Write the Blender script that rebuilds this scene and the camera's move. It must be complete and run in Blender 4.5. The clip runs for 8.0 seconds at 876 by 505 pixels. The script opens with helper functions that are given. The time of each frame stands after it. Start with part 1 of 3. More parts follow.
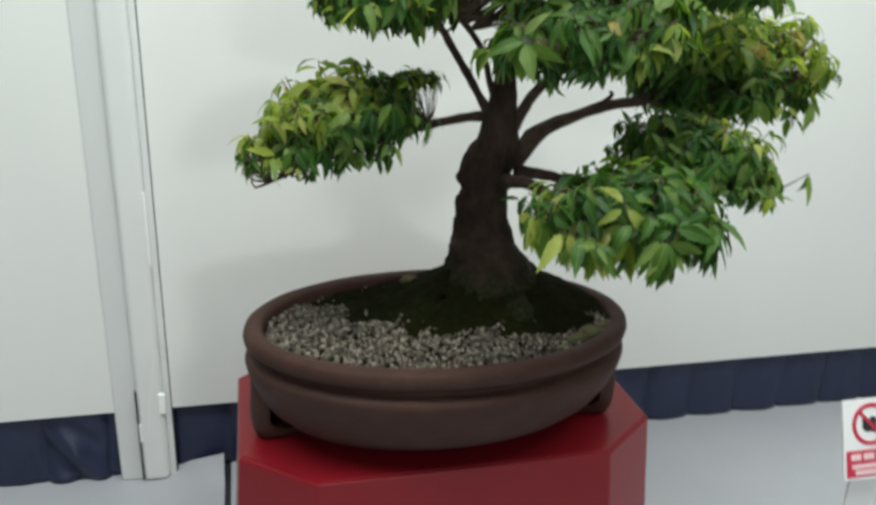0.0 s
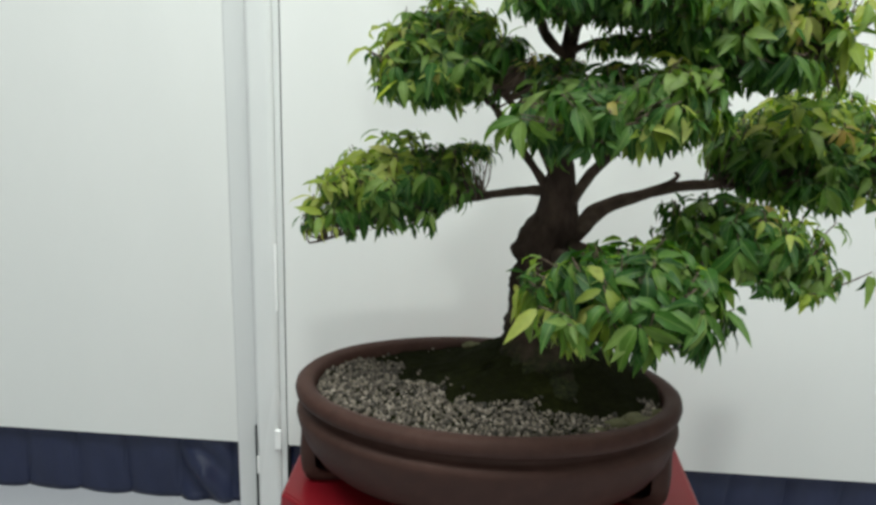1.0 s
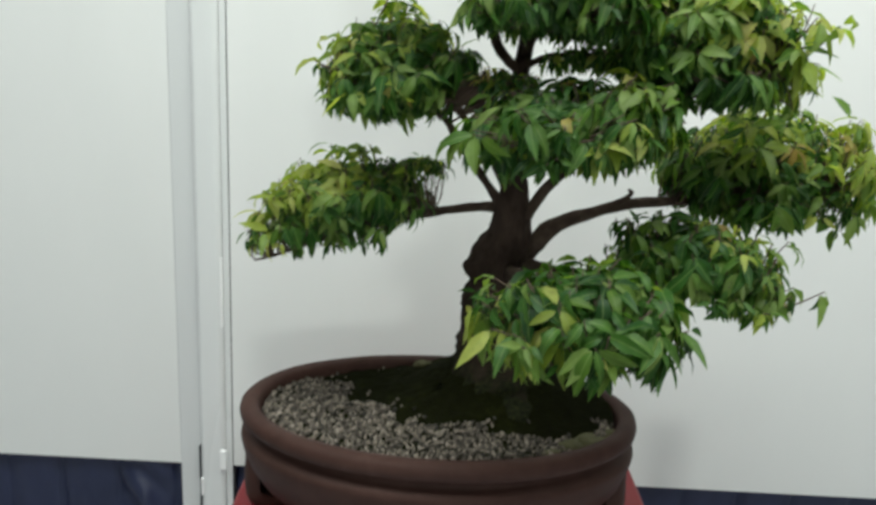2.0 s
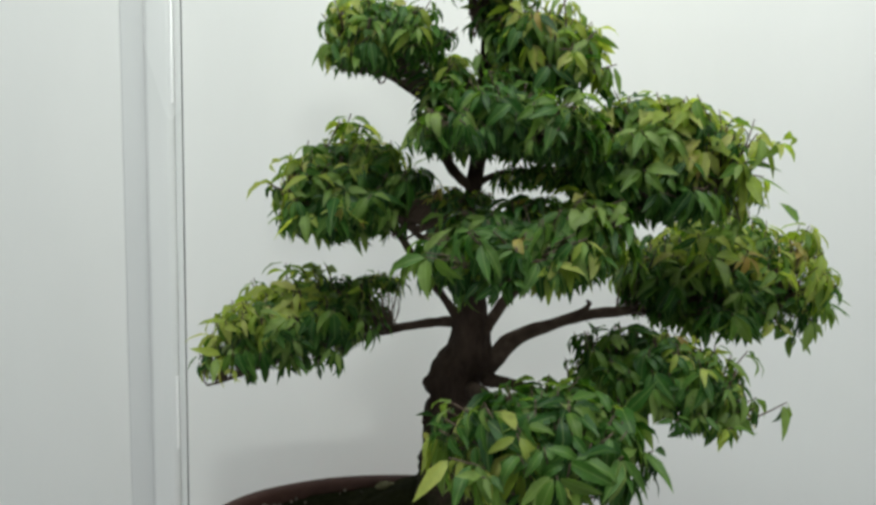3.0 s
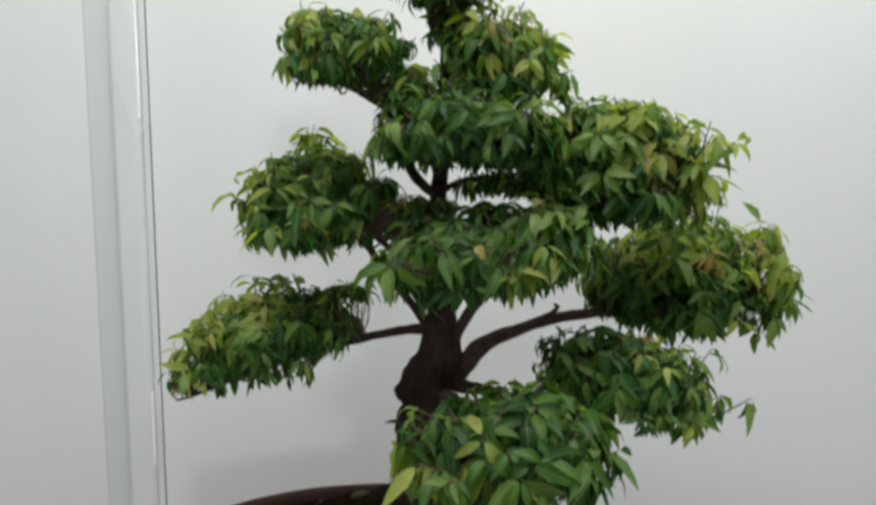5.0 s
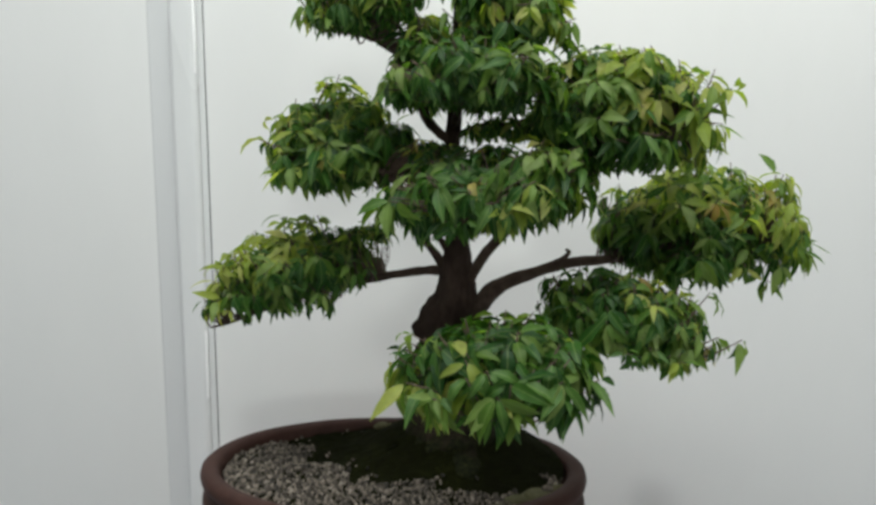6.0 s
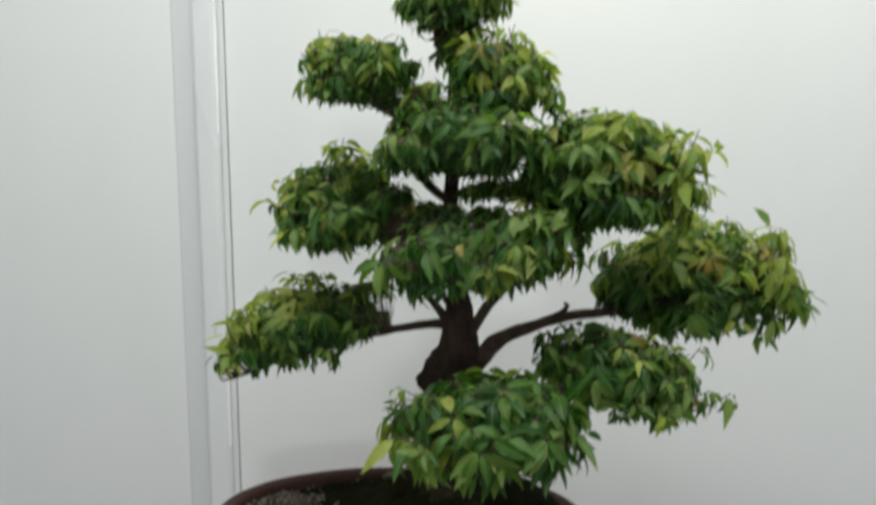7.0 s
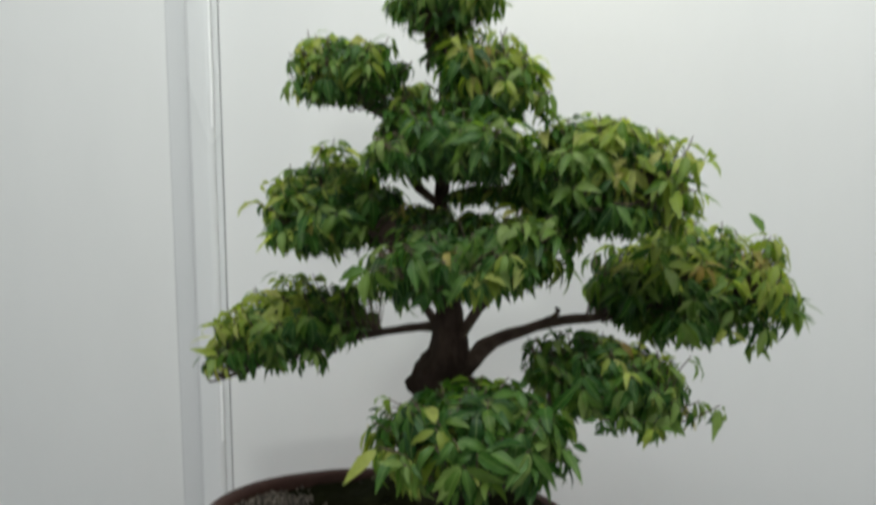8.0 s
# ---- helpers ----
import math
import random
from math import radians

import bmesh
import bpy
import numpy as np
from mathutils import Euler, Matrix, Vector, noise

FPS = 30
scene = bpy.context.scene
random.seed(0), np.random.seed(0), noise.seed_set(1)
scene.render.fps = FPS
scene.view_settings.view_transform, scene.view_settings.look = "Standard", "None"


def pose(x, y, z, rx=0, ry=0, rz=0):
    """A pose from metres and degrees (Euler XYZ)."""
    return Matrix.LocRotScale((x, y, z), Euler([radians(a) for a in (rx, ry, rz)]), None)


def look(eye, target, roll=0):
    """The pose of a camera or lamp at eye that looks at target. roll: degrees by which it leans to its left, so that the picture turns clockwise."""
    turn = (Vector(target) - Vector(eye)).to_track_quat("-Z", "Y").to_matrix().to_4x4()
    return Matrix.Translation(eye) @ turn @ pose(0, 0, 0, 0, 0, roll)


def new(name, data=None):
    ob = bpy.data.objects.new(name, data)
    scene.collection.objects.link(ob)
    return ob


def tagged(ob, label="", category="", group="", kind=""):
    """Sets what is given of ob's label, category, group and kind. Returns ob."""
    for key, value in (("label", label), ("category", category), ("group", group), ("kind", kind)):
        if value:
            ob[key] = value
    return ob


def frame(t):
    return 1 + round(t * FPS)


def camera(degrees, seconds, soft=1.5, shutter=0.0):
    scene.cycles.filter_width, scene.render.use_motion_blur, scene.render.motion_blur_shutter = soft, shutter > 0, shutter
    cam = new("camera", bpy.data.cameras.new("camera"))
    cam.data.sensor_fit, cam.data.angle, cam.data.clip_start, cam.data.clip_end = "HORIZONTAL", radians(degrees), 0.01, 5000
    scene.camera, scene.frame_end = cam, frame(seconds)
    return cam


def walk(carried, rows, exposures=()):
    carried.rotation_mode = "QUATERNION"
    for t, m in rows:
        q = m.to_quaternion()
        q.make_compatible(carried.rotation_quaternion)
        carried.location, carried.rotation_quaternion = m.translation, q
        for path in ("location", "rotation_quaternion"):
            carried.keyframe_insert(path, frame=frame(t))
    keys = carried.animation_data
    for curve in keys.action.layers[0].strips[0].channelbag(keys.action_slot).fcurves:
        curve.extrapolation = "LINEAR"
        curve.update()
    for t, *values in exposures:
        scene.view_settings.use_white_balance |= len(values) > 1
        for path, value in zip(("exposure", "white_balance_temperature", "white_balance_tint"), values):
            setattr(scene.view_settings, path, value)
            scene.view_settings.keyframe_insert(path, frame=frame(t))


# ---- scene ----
cam = camera(56.8, 8.0, soft=3.0, shutter=0.6)
PATH = [
    (0, (-0.160, 0.222, 1.632), (0.291, 2.044, 0.945), 2.1),
    (0.2, (-0.078, 0.228, 1.642), (0.279, 2.075, 0.968), 2.5),
    (0.5, (0.102, 0.199, 1.653), (0.237, 2.075, 0.971), 3.9),
    (1, (0.22, 0.142, 1.648), (0.101, 2.065, 1.111), 1.9),
    (1.2, (0.199, 0.143, 1.658), (0.151, 2.066, 1.109), 4.4),
    (2.3, (0.231, 0.208, 1.65), (0.25, 2.157, 1.202), 2.2),
    (2.5, (0.236, 0.215, 1.67), (0.272, 2.181, 1.304), 2.0),
    (3, (0.243, 0.218, 1.691), (0.307, 2.198, 1.413), 1.6),
    (3.5, (0.243, 0.201, 1.706), (0.312, 2.19, 1.513), 1.3),
    (4, (0.25, 0.202, 1.705), (0.346, 2.192, 1.541), 1.1),
    (4.5, (0.261, 0.205, 1.707), (0.373, 2.194, 1.529), 0.7),
    (5, (0.274, 0.207, 1.694), (0.38, 2.187, 1.434), 0.1),
    (5.2, (0.29, 0.203, 1.671), (0.368, 2.181, 1.39), 0.2),
    (6.3, (0.451, 0.084, 1.652), (0.298, 2.049, 1.313), 0.3),
    (6.5, (0.471, 0.077, 1.657), (0.29, 2.042, 1.328), -0.0),
    (7, (0.498, 0.062, 1.693), (0.302, 2.039, 1.458), -0.4),
    (7.5, (0.516, 0.044, 1.747), (0.324, 2.03, 1.609), 0.0),
    (8, (0.523, 0.088, 1.727), (0.32, 2.059, 1.458), 0.2),
]
walk(cam, [(t, look(eye, target, roll)) for t, eye, target, roll in PATH],
     exposures=[(0, 0.54, 6500, 4), (0.5, 0.64, 6500, 4), (1.0, 0.57, 6500, 4), (2.5, 0.40, 6500, 5), (3.5, 0.17, 6500, 7), (5.0, 0.15, 6500, 10),
                (6.5, 0.31, 6500, 9), (7.5, 0.08, 6500, 9), (8.0, 0.10, 6500, 9)])

# ---- light ----
world = bpy.data.worlds.new("world")
scene.world = world
world.use_nodes = True
world.node_tree.nodes["Background"].inputs[0].default_value = (0.85, 0.92, 1.0, 1)
world.node_tree.nodes["Background"].inputs[1].default_value = 0.3


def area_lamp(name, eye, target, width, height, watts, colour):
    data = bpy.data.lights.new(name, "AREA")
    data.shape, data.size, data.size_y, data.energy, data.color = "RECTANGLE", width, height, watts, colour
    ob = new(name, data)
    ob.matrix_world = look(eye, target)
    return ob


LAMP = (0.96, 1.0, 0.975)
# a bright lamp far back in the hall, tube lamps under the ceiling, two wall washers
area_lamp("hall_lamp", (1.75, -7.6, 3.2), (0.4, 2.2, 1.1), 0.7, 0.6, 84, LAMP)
area_lamp("ceiling_lamp", (0.4, 0.8, 3.75), (0.4, 0.9, 0.0), 4.6, 1.0, 108, LAMP)
area_lamp("ceiling_lamp", (0.4, -2.2, 3.75), (0.4, -2.2, 0.0), 3.4, 0.6, 12, LAMP)
area_lamp("wall_washer", (0.68, 2.22, 2.80), (0.62, 2.30, 1.9), 0.26, 0.14, 1.9, (1.0, 0.95, 0.80))
area_lamp("wall_washer", (1.75, 2.2, 2.80), (1.70, 2.30, 1.9), 0.26, 0.14, 1.3, (1.0, 1.0, 0.95))


# ---- materials ----
def material(name):
    m = bpy.data.materials.new(name)
    m.use_nodes = True
    tree = m.node_tree
    return m, tree, tree.nodes["Principled BSDF"]


def node(tree, kind, **values):
    n = tree.nodes.new(kind)
    for key, value in values.items():
        key = key.replace("_", " ")
        if key in n.inputs:
            n.inputs[key].default_value = value
    return n


def coords(tree, scale=(1, 1, 1), world_place=True):
    c = tree.nodes.new("ShaderNodeTexCoord")
    if world_place:
        c = tree.nodes.new("ShaderNodeNewGeometry")
    mp = tree.nodes.new("ShaderNodeMapping")
    mp.inputs["Scale"].default_value = scale
    tree.links.new(c.outputs["Position" if world_place else "Object"], mp.inputs["Vector"])
    return mp.outputs["Vector"]


def ramp(tree, fac, stops):
    r = tree.nodes.new("ShaderNodeValToRGB")
    while len(r.color_ramp.elements) < len(stops):
        r.color_ramp.elements.new(0.5)
    for e, (p, c) in zip(r.color_ramp.elements, stops):
        e.position, e.color = p, (*c, 1)
    tree.links.new(fac, r.inputs["Fac"])
    return r.outputs["Color"]


def grained(name, stops, scale=20.0, stretch=(1, 1, 1), rough=0.6, bump=0.2, bump_scale=None, depth=0.004, sheen=0.0,
            coat=0.0, rough_var=0.1, detail=6.0, gloss=0.5):
    """Colour from two scales of noise, a finer bump and an uneven gloss."""
    m, tree, b = material(name)
    v = coords(tree, stretch)
    n1 = node(tree, "ShaderNodeTexNoise", Scale=scale, Detail=detail, Roughness=0.65)
    n2 = node(tree, "ShaderNodeTexNoise", Scale=scale * 0.13, Detail=3.0)
    n3 = node(tree, "ShaderNodeTexNoise", Scale=bump_scale or scale * 3, Detail=4.0)
    for n in (n1, n2, n3):
        tree.links.new(v, n.inputs["Vector"])
    mix = tree.nodes.new("ShaderNodeMath")
    mix.operation = "MULTIPLY_ADD"
    mix.inputs[1].default_value = 0.55
    half = tree.nodes.new("ShaderNodeMath")
    half.operation = "MULTIPLY"
    half.inputs[1].default_value = 0.45
    tree.links.new(n2.outputs["Fac"], half.inputs[0])
    tree.links.new(n1.outputs["Fac"], mix.inputs[0])
    tree.links.new(half.outputs[0], mix.inputs[2])
    tree.links.new(ramp(tree, mix.outputs[0], stops), b.inputs["Base Color"])
    rr = tree.nodes.new("ShaderNodeMapRange")
    rr.inputs["To Min"].default_value, rr.inputs["To Max"].default_value = max(0.02, rough - rough_var), min(1, rough + rough_var)
    tree.links.new(n2.outputs["Fac"], rr.inputs["Value"])
    tree.links.new(rr.outputs[0], b.inputs["Roughness"])
    if bump:
        bp = tree.nodes.new("ShaderNodeBump")
        bp.inputs["Strength"].default_value, bp.inputs["Distance"].default_value = bump, depth
        tree.links.new(n3.outputs["Fac"], bp.inputs["Height"])
        tree.links.new(bp.outputs["Normal"], b.inputs["Normal"])
    b.inputs["Specular IOR Level"].default_value = gloss
    b.inputs["Coat Weight"].default_value = coat
    b.inputs["Coat Roughness"].default_value = 0.12
    b.inputs["Sheen Weight"].default_value = sheen
    return m


def leaf_material(name, stops, translucency=0.42):
    """Glossy blade, varied leaf by leaf, with a paler midrib and light coming through."""
    m, tree, b = material(name)
    g = tree.nodes.new("ShaderNodeNewGeometry")
    oi = tree.nodes.new("ShaderNodeObjectInfo")
    add = tree.nodes.new("ShaderNodeMath")
    add.operation = "ADD"
    tree.links.new(g.outputs["Random Per Island"], add.inputs[0])
    tree.links.new(oi.outputs["Random"], add.inputs[1])
    fract = tree.nodes.new("ShaderNodeMath")
    fract.operation = "FRACT"
    tree.links.new(add.outputs[0], fract.inputs[0])
    base = ramp(tree, fract.outputs[0], stops)
    uv = tree.nodes.new("ShaderNodeUVMap")
    sep = tree.nodes.new("ShaderNodeSeparateXYZ")
    tree.links.new(uv.outputs["UV"], sep.inputs[0])
    rib = tree.nodes.new("ShaderNodeMapRange")
    rib.inputs["From Min"].default_value, rib.inputs["From Max"].default_value = 0.0, 0.13
    rib.inputs["To Min"].default_value, rib.inputs["To Max"].default_value = 0.35, 0.0
    tree.links.new(sep.outputs["Y"], rib.inputs["Value"])
    spots = node(tree, "ShaderNodeTexNoise", Scale=60.0, Detail=3.0)
    tree.links.new(g.outputs["Position"], spots.inputs["Vector"])
    vary = tree.nodes.new("ShaderNodeMixRGB")
    vary.blend_type = "OVERLAY"
    vary.inputs["Fac"].default_value = 0.35
    tree.links.new(base, vary.inputs[1])
    tree.links.new(spots.outputs["Fac"], vary.inputs[2])
    pale = tree.nodes.new("ShaderNodeMixRGB")
    pale.inputs[2].default_value = (0.30, 0.40, 0.14, 1)
    tree.links.new(rib.outputs[0], pale.inputs["Fac"])
    tree.links.new(vary.outputs[0], pale.inputs[1])
    tree.links.new(pale.outputs[0], b.inputs["Base Color"])
    b.inputs["Roughness"].default_value = 0.46
    b.inputs["Specular IOR Level"].default_value = 0.26
    tr = tree.nodes.new("ShaderNodeBsdfTranslucent")
    warm = tree.nodes.new("ShaderNodeMixRGB")
    warm.blend_type = "MULTIPLY"
    warm.inputs["Fac"].default_value = 1.0
    warm.inputs[2].default_value = (0.90, 1.0, 0.35, 1)
    tree.links.new(pale.outputs[0], warm.inputs[1])
    bright = tree.nodes.new("ShaderNodeMixRGB")
    bright.blend_type = "ADD"
    bright.inputs["Fac"].default_value = 0.5
    tree.links.new(warm.outputs[0], bright.inputs[1])
    tree.links.new(warm.outputs[0], bright.inputs[2])
    tree.links.new(bright.outputs[0], tr.inputs["Color"])
    mix = tree.nodes.new("ShaderNodeMixShader")
    mix.inputs[0].default_value = translucency
    out = tree.nodes["Material Output"]
    tree.links.new(b.outputs[0], mix.inputs[1])
    tree.links.new(tr.outputs[0], mix.inputs[2])
    tree.links.new(mix.outputs[0], out.inputs[0])
    return m


WALL = grained("white_laminate", [(0.25, (0.74, 0.745, 0.735)), (0.75, (0.80, 0.80, 0.79))], 3.0, (1, 1, 0.4), 0.55, 0.05, 180, 0.001)
# grey of the unseen walls, chosen to cut light bounced onto the tree
HALL = grained("grey_hall_wall", [(0.3, (0.28, 0.28, 0.27)), (0.7, (0.36, 0.36, 0.35))], 3.0, (1, 1, 0.4), 0.7, 0.05, 60, 0.002)
PROFILE = grained("white_enamel_profile", [(0.3, (0.70, 0.71, 0.71)), (0.7, (0.78, 0.785, 0.785))], 6.0, (1, 1, 0.2), 0.28, 0.03, 90, 0.001)
PROFILE_GREY = grained("grey_enamel_profile", [(0.3, (0.645, 0.652, 0.655)), (0.7, (0.71, 0.717, 0.72))], 6.0, (1, 1, 0.2), 0.35, 0.03, 90, 0.001)
# near-white for glints put on the upright profile as plain colour
GLINT = grained("painted_glint_white", [(0.3, (0.90, 0.90, 0.90)), (0.7, (0.93, 0.93, 0.93))], 12.0, (1, 1, 1), 0.15, 0.1, 60, 0.001)
FLOOR = grained("pale_grey_vinyl", [(0.25, (0.44, 0.445, 0.49)), (0.75, (0.52, 0.525, 0.57))], 2.5, (1, 1, 1), 0.5, 0.06, 120, 0.002)
CEILING = grained("grey_ceiling_lining", [(0.3, (0.34, 0.34, 0.33)), (0.7, (0.42, 0.42, 0.41))], 2.0, (1, 1, 1), 0.8, 0.05, 60, 0.002)
SKIRT = grained("navy_satin_cloth", [(0.25, (0.012, 0.017, 0.044)), (0.8, (0.029, 0.036, 0.086))], 14.0, (1, 1, 0.4), 0.42, 0.25, 55, 0.004, gloss=0.4)
DARK = grained("dark_gap", [(0.3, (0.015, 0.015, 0.02)), (0.7, (0.03, 0.03, 0.035))], 10.0, (1, 1, 1), 0.8, 0.0)
LACQUER = grained("red_lacquer", [(0.25, (0.175, 0.006, 0.012)), (0.75, (0.24, 0.010, 0.018))], 5.0, (1, 1, 1), 0.28, 0.05, 120, 0.001, gloss=0.28)
POT = grained("brown_unglazed_clay", [(0.2, (0.034, 0.017, 0.014)), (0.55, (0.062, 0.031, 0.025)), (0.85, (0.104, 0.060, 0.050))], 26.0, (1, 1, 1), 0.58, 0.22, 240, 0.0015, rough_var=0.14, gloss=0.14)
BARK = grained("dark_grey_brown_bark", [(0.2, (0.012, 0.008, 0.006)), (0.5, (0.038, 0.025, 0.019)), (0.85, (0.100, 0.070, 0.053))], 38.0, (1, 1, 0.45), 0.85, 0.9, 70, 0.008, gloss=0.15)
LIMB_BARK = grained("grey_brown_limb_bark", [(0.2, (0.022, 0.015, 0.011)), (0.5, (0.065, 0.045, 0.034)), (0.85, (0.150, 0.112, 0.088))], 44.0, (1, 1, 1), 0.85, 0.8, 90, 0.006, gloss=0.15)
TWIG = grained("brown_twig", [(0.3, (0.05, 0.032, 0.022)), (0.7, (0.12, 0.08, 0.055))], 60.0, (1, 1, 1), 0.8, 0.3, 200, 0.002)
MOSS = grained("dark_moss_soil", [(0.25, (0.0045, 0.0042, 0.002)), (0.55, (0.010, 0.0115, 0.003)), (0.85, (0.036, 0.038, 0.009))], 45.0, (1, 1, 1), 0.95, 0.9, 160, 0.008, gloss=0.05)
OLIVE = grained("olive_moss", [(0.25, (0.06, 0.055, 0.025)), (0.55, (0.12, 0.115, 0.055)), (0.85, (0.20, 0.18, 0.11))], 60.0, (1, 1, 1), 0.95, 0.8, 220, 0.005)
SIGN_WHITE = grained("white_print_card", [(0.3, (0.78, 0.78, 0.80)), (0.7, (0.82, 0.82, 0.83))], 8.0, (1, 1, 1), 0.35, 0.0)
SIGN_RED = grained("red_print", [(0.3, (0.48, 0.02, 0.06)), (0.7, (0.55, 0.03, 0.07))], 8.0, (1, 1, 1), 0.35, 0.0)
SIGN_PINK = grained("pale_print", [(0.3, (0.80, 0.55, 0.58)), (0.7, (0.84, 0.62, 0.64))], 8.0, (1, 1, 1), 0.35, 0.0)
SIGN_BLACK = grained("black_print", [(0.3, (0.02, 0.02, 0.02)), (0.7, (0.03, 0.03, 0.03))], 8.0, (1, 1, 1), 0.35, 0.0)

# leaf ages; their dark-to-pale range also carries the pads' shade and light
LEAF_DARK = leaf_material("mature_shaded_leaf", [(0.0, (0.012, 0.046, 0.008)), (0.35, (0.025, 0.084, 0.013)), (0.7, (0.048, 0.122, 0.020)), (1.0, (0.085, 0.165, 0.034))])
LEAF_MID = leaf_material("fresh_lit_leaf", [(0.0, (0.075, 0.150, 0.022)), (0.5, (0.135, 0.220, 0.045)), (1.0, (0.220, 0.295, 0.095))], 0.5)
LEAF_YOUNG_LIT = leaf_material("young_lit_leaf", [(0.0, (0.215, 0.285, 0.046)), (0.55, (0.320, 0.370, 0.080)), (0.9, (0.420, 0.440, 0.140)), (1.0, (0.430, 0.390, 0.145))], 0.58)
LEAF_BRONZE = leaf_material("bronze_leaf", [(0.0, (0.33, 0.22, 0.07)), (0.6, (0.35, 0.29, 0.09)), (1.0, (0.29, 0.29, 0.08))], 0.5)


def gravel_material():
    m, tree, b = material("mixed_grit")
    g = tree.nodes.new("ShaderNodeNewGeometry")
    c = ramp(tree, g.outputs["Random Per Island"], [(0.0, (0.022, 0.020, 0.016)), (0.30, (0.080, 0.066, 0.054)), (0.60, (0.155, 0.130, 0.106)), (0.88, (0.245, 0.203, 0.165)), (1.0, (0.36, 0.31, 0.265))])
    n = node(tree, "ShaderNodeTexNoise", Scale=150.0, Detail=4.0)
    tree.links.new(g.outputs["Position"], n.inputs["Vector"])
    mx = tree.nodes.new("ShaderNodeMixRGB")
    mx.blend_type = "OVERLAY"
    mx.inputs["Fac"].default_value = 0.5
    tree.links.new(c, mx.inputs[1])
    tree.links.new(n.outputs["Fac"], mx.inputs[2])
    tree.links.new(mx.outputs[0], b.inputs["Base Color"])
    b.inputs["Roughness"].default_value = 0.85
    return m


GRIT = gravel_material()


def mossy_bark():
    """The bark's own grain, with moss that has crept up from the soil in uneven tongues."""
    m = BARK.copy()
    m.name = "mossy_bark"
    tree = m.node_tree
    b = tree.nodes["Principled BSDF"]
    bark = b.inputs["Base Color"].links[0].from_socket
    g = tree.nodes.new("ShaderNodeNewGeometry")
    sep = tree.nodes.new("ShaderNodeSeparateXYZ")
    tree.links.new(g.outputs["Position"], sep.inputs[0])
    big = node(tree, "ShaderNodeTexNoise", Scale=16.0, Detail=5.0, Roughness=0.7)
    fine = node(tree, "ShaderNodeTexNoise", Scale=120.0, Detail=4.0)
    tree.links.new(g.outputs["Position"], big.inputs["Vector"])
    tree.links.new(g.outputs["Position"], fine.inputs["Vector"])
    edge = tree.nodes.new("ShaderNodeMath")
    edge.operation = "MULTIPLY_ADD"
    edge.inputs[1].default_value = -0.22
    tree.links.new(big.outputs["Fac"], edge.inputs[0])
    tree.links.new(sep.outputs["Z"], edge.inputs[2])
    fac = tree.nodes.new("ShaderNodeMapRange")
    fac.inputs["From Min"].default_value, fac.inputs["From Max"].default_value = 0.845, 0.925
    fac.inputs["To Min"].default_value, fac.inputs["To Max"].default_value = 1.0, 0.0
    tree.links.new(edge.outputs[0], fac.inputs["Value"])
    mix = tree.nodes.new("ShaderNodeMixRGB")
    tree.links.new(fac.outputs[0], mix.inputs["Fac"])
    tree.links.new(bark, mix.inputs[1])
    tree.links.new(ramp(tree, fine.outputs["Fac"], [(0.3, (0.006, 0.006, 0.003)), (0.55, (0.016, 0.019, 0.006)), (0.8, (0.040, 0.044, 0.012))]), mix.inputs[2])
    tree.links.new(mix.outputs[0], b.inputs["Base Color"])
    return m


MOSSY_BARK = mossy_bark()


# ---- builders ----
def mesh_from(name, verts, faces, mats, smooth=True, indices=None, uvs=None):
    me = bpy.data.meshes.new(name)
    me.from_pydata([tuple(map(float, v)) for v in verts], [], [tuple(map(int, f)) for f in faces])
    for m in mats if isinstance(mats, (list, tuple)) else [mats]:
        me.materials.append(m)
    if smooth:
        me.polygons.foreach_set("use_smooth", [True] * len(me.polygons))
    if indices is not None:
        me.polygons.foreach_set("material_index", [int(i) for i in indices])
    if uvs is not None:
        layer = me.uv_layers.new(name="UVMap")
        idx = np.zeros(len(me.loops), dtype=np.int32)
        me.loops.foreach_get("vertex_index", idx)
        layer.data.foreach_set("uv", np.asarray(uvs, dtype=np.float32)[idx].ravel())
    me.update()
    return me


def put(name, me, parent=None, label=""):
    ob = new(name, me)
    if parent is not None:
        ob.parent = parent
        ob.matrix_parent_inverse = parent.matrix_world.inverted()
    return tagged(ob, label)


def part(name, bm, mat, parent, label="", smooth=False):
    me = bpy.data.meshes.new(name)
    bmesh.ops.recalc_face_normals(bm, faces=bm.faces)
    bm.to_mesh(me)
    bm.free()
    me.materials.append(mat)
    if smooth:
        me.polygons.foreach_set("use_smooth", [True] * len(me.polygons))
    return put(name, me, parent, label)


def empty(name, x, y, z):
    ob = new(name)
    ob.empty_display_size = 0.1
    ob.location = (x, y, z)
    ob.matrix_basis = Matrix.Translation((x, y, z))
    bpy.context.view_layer.update()
    return ob


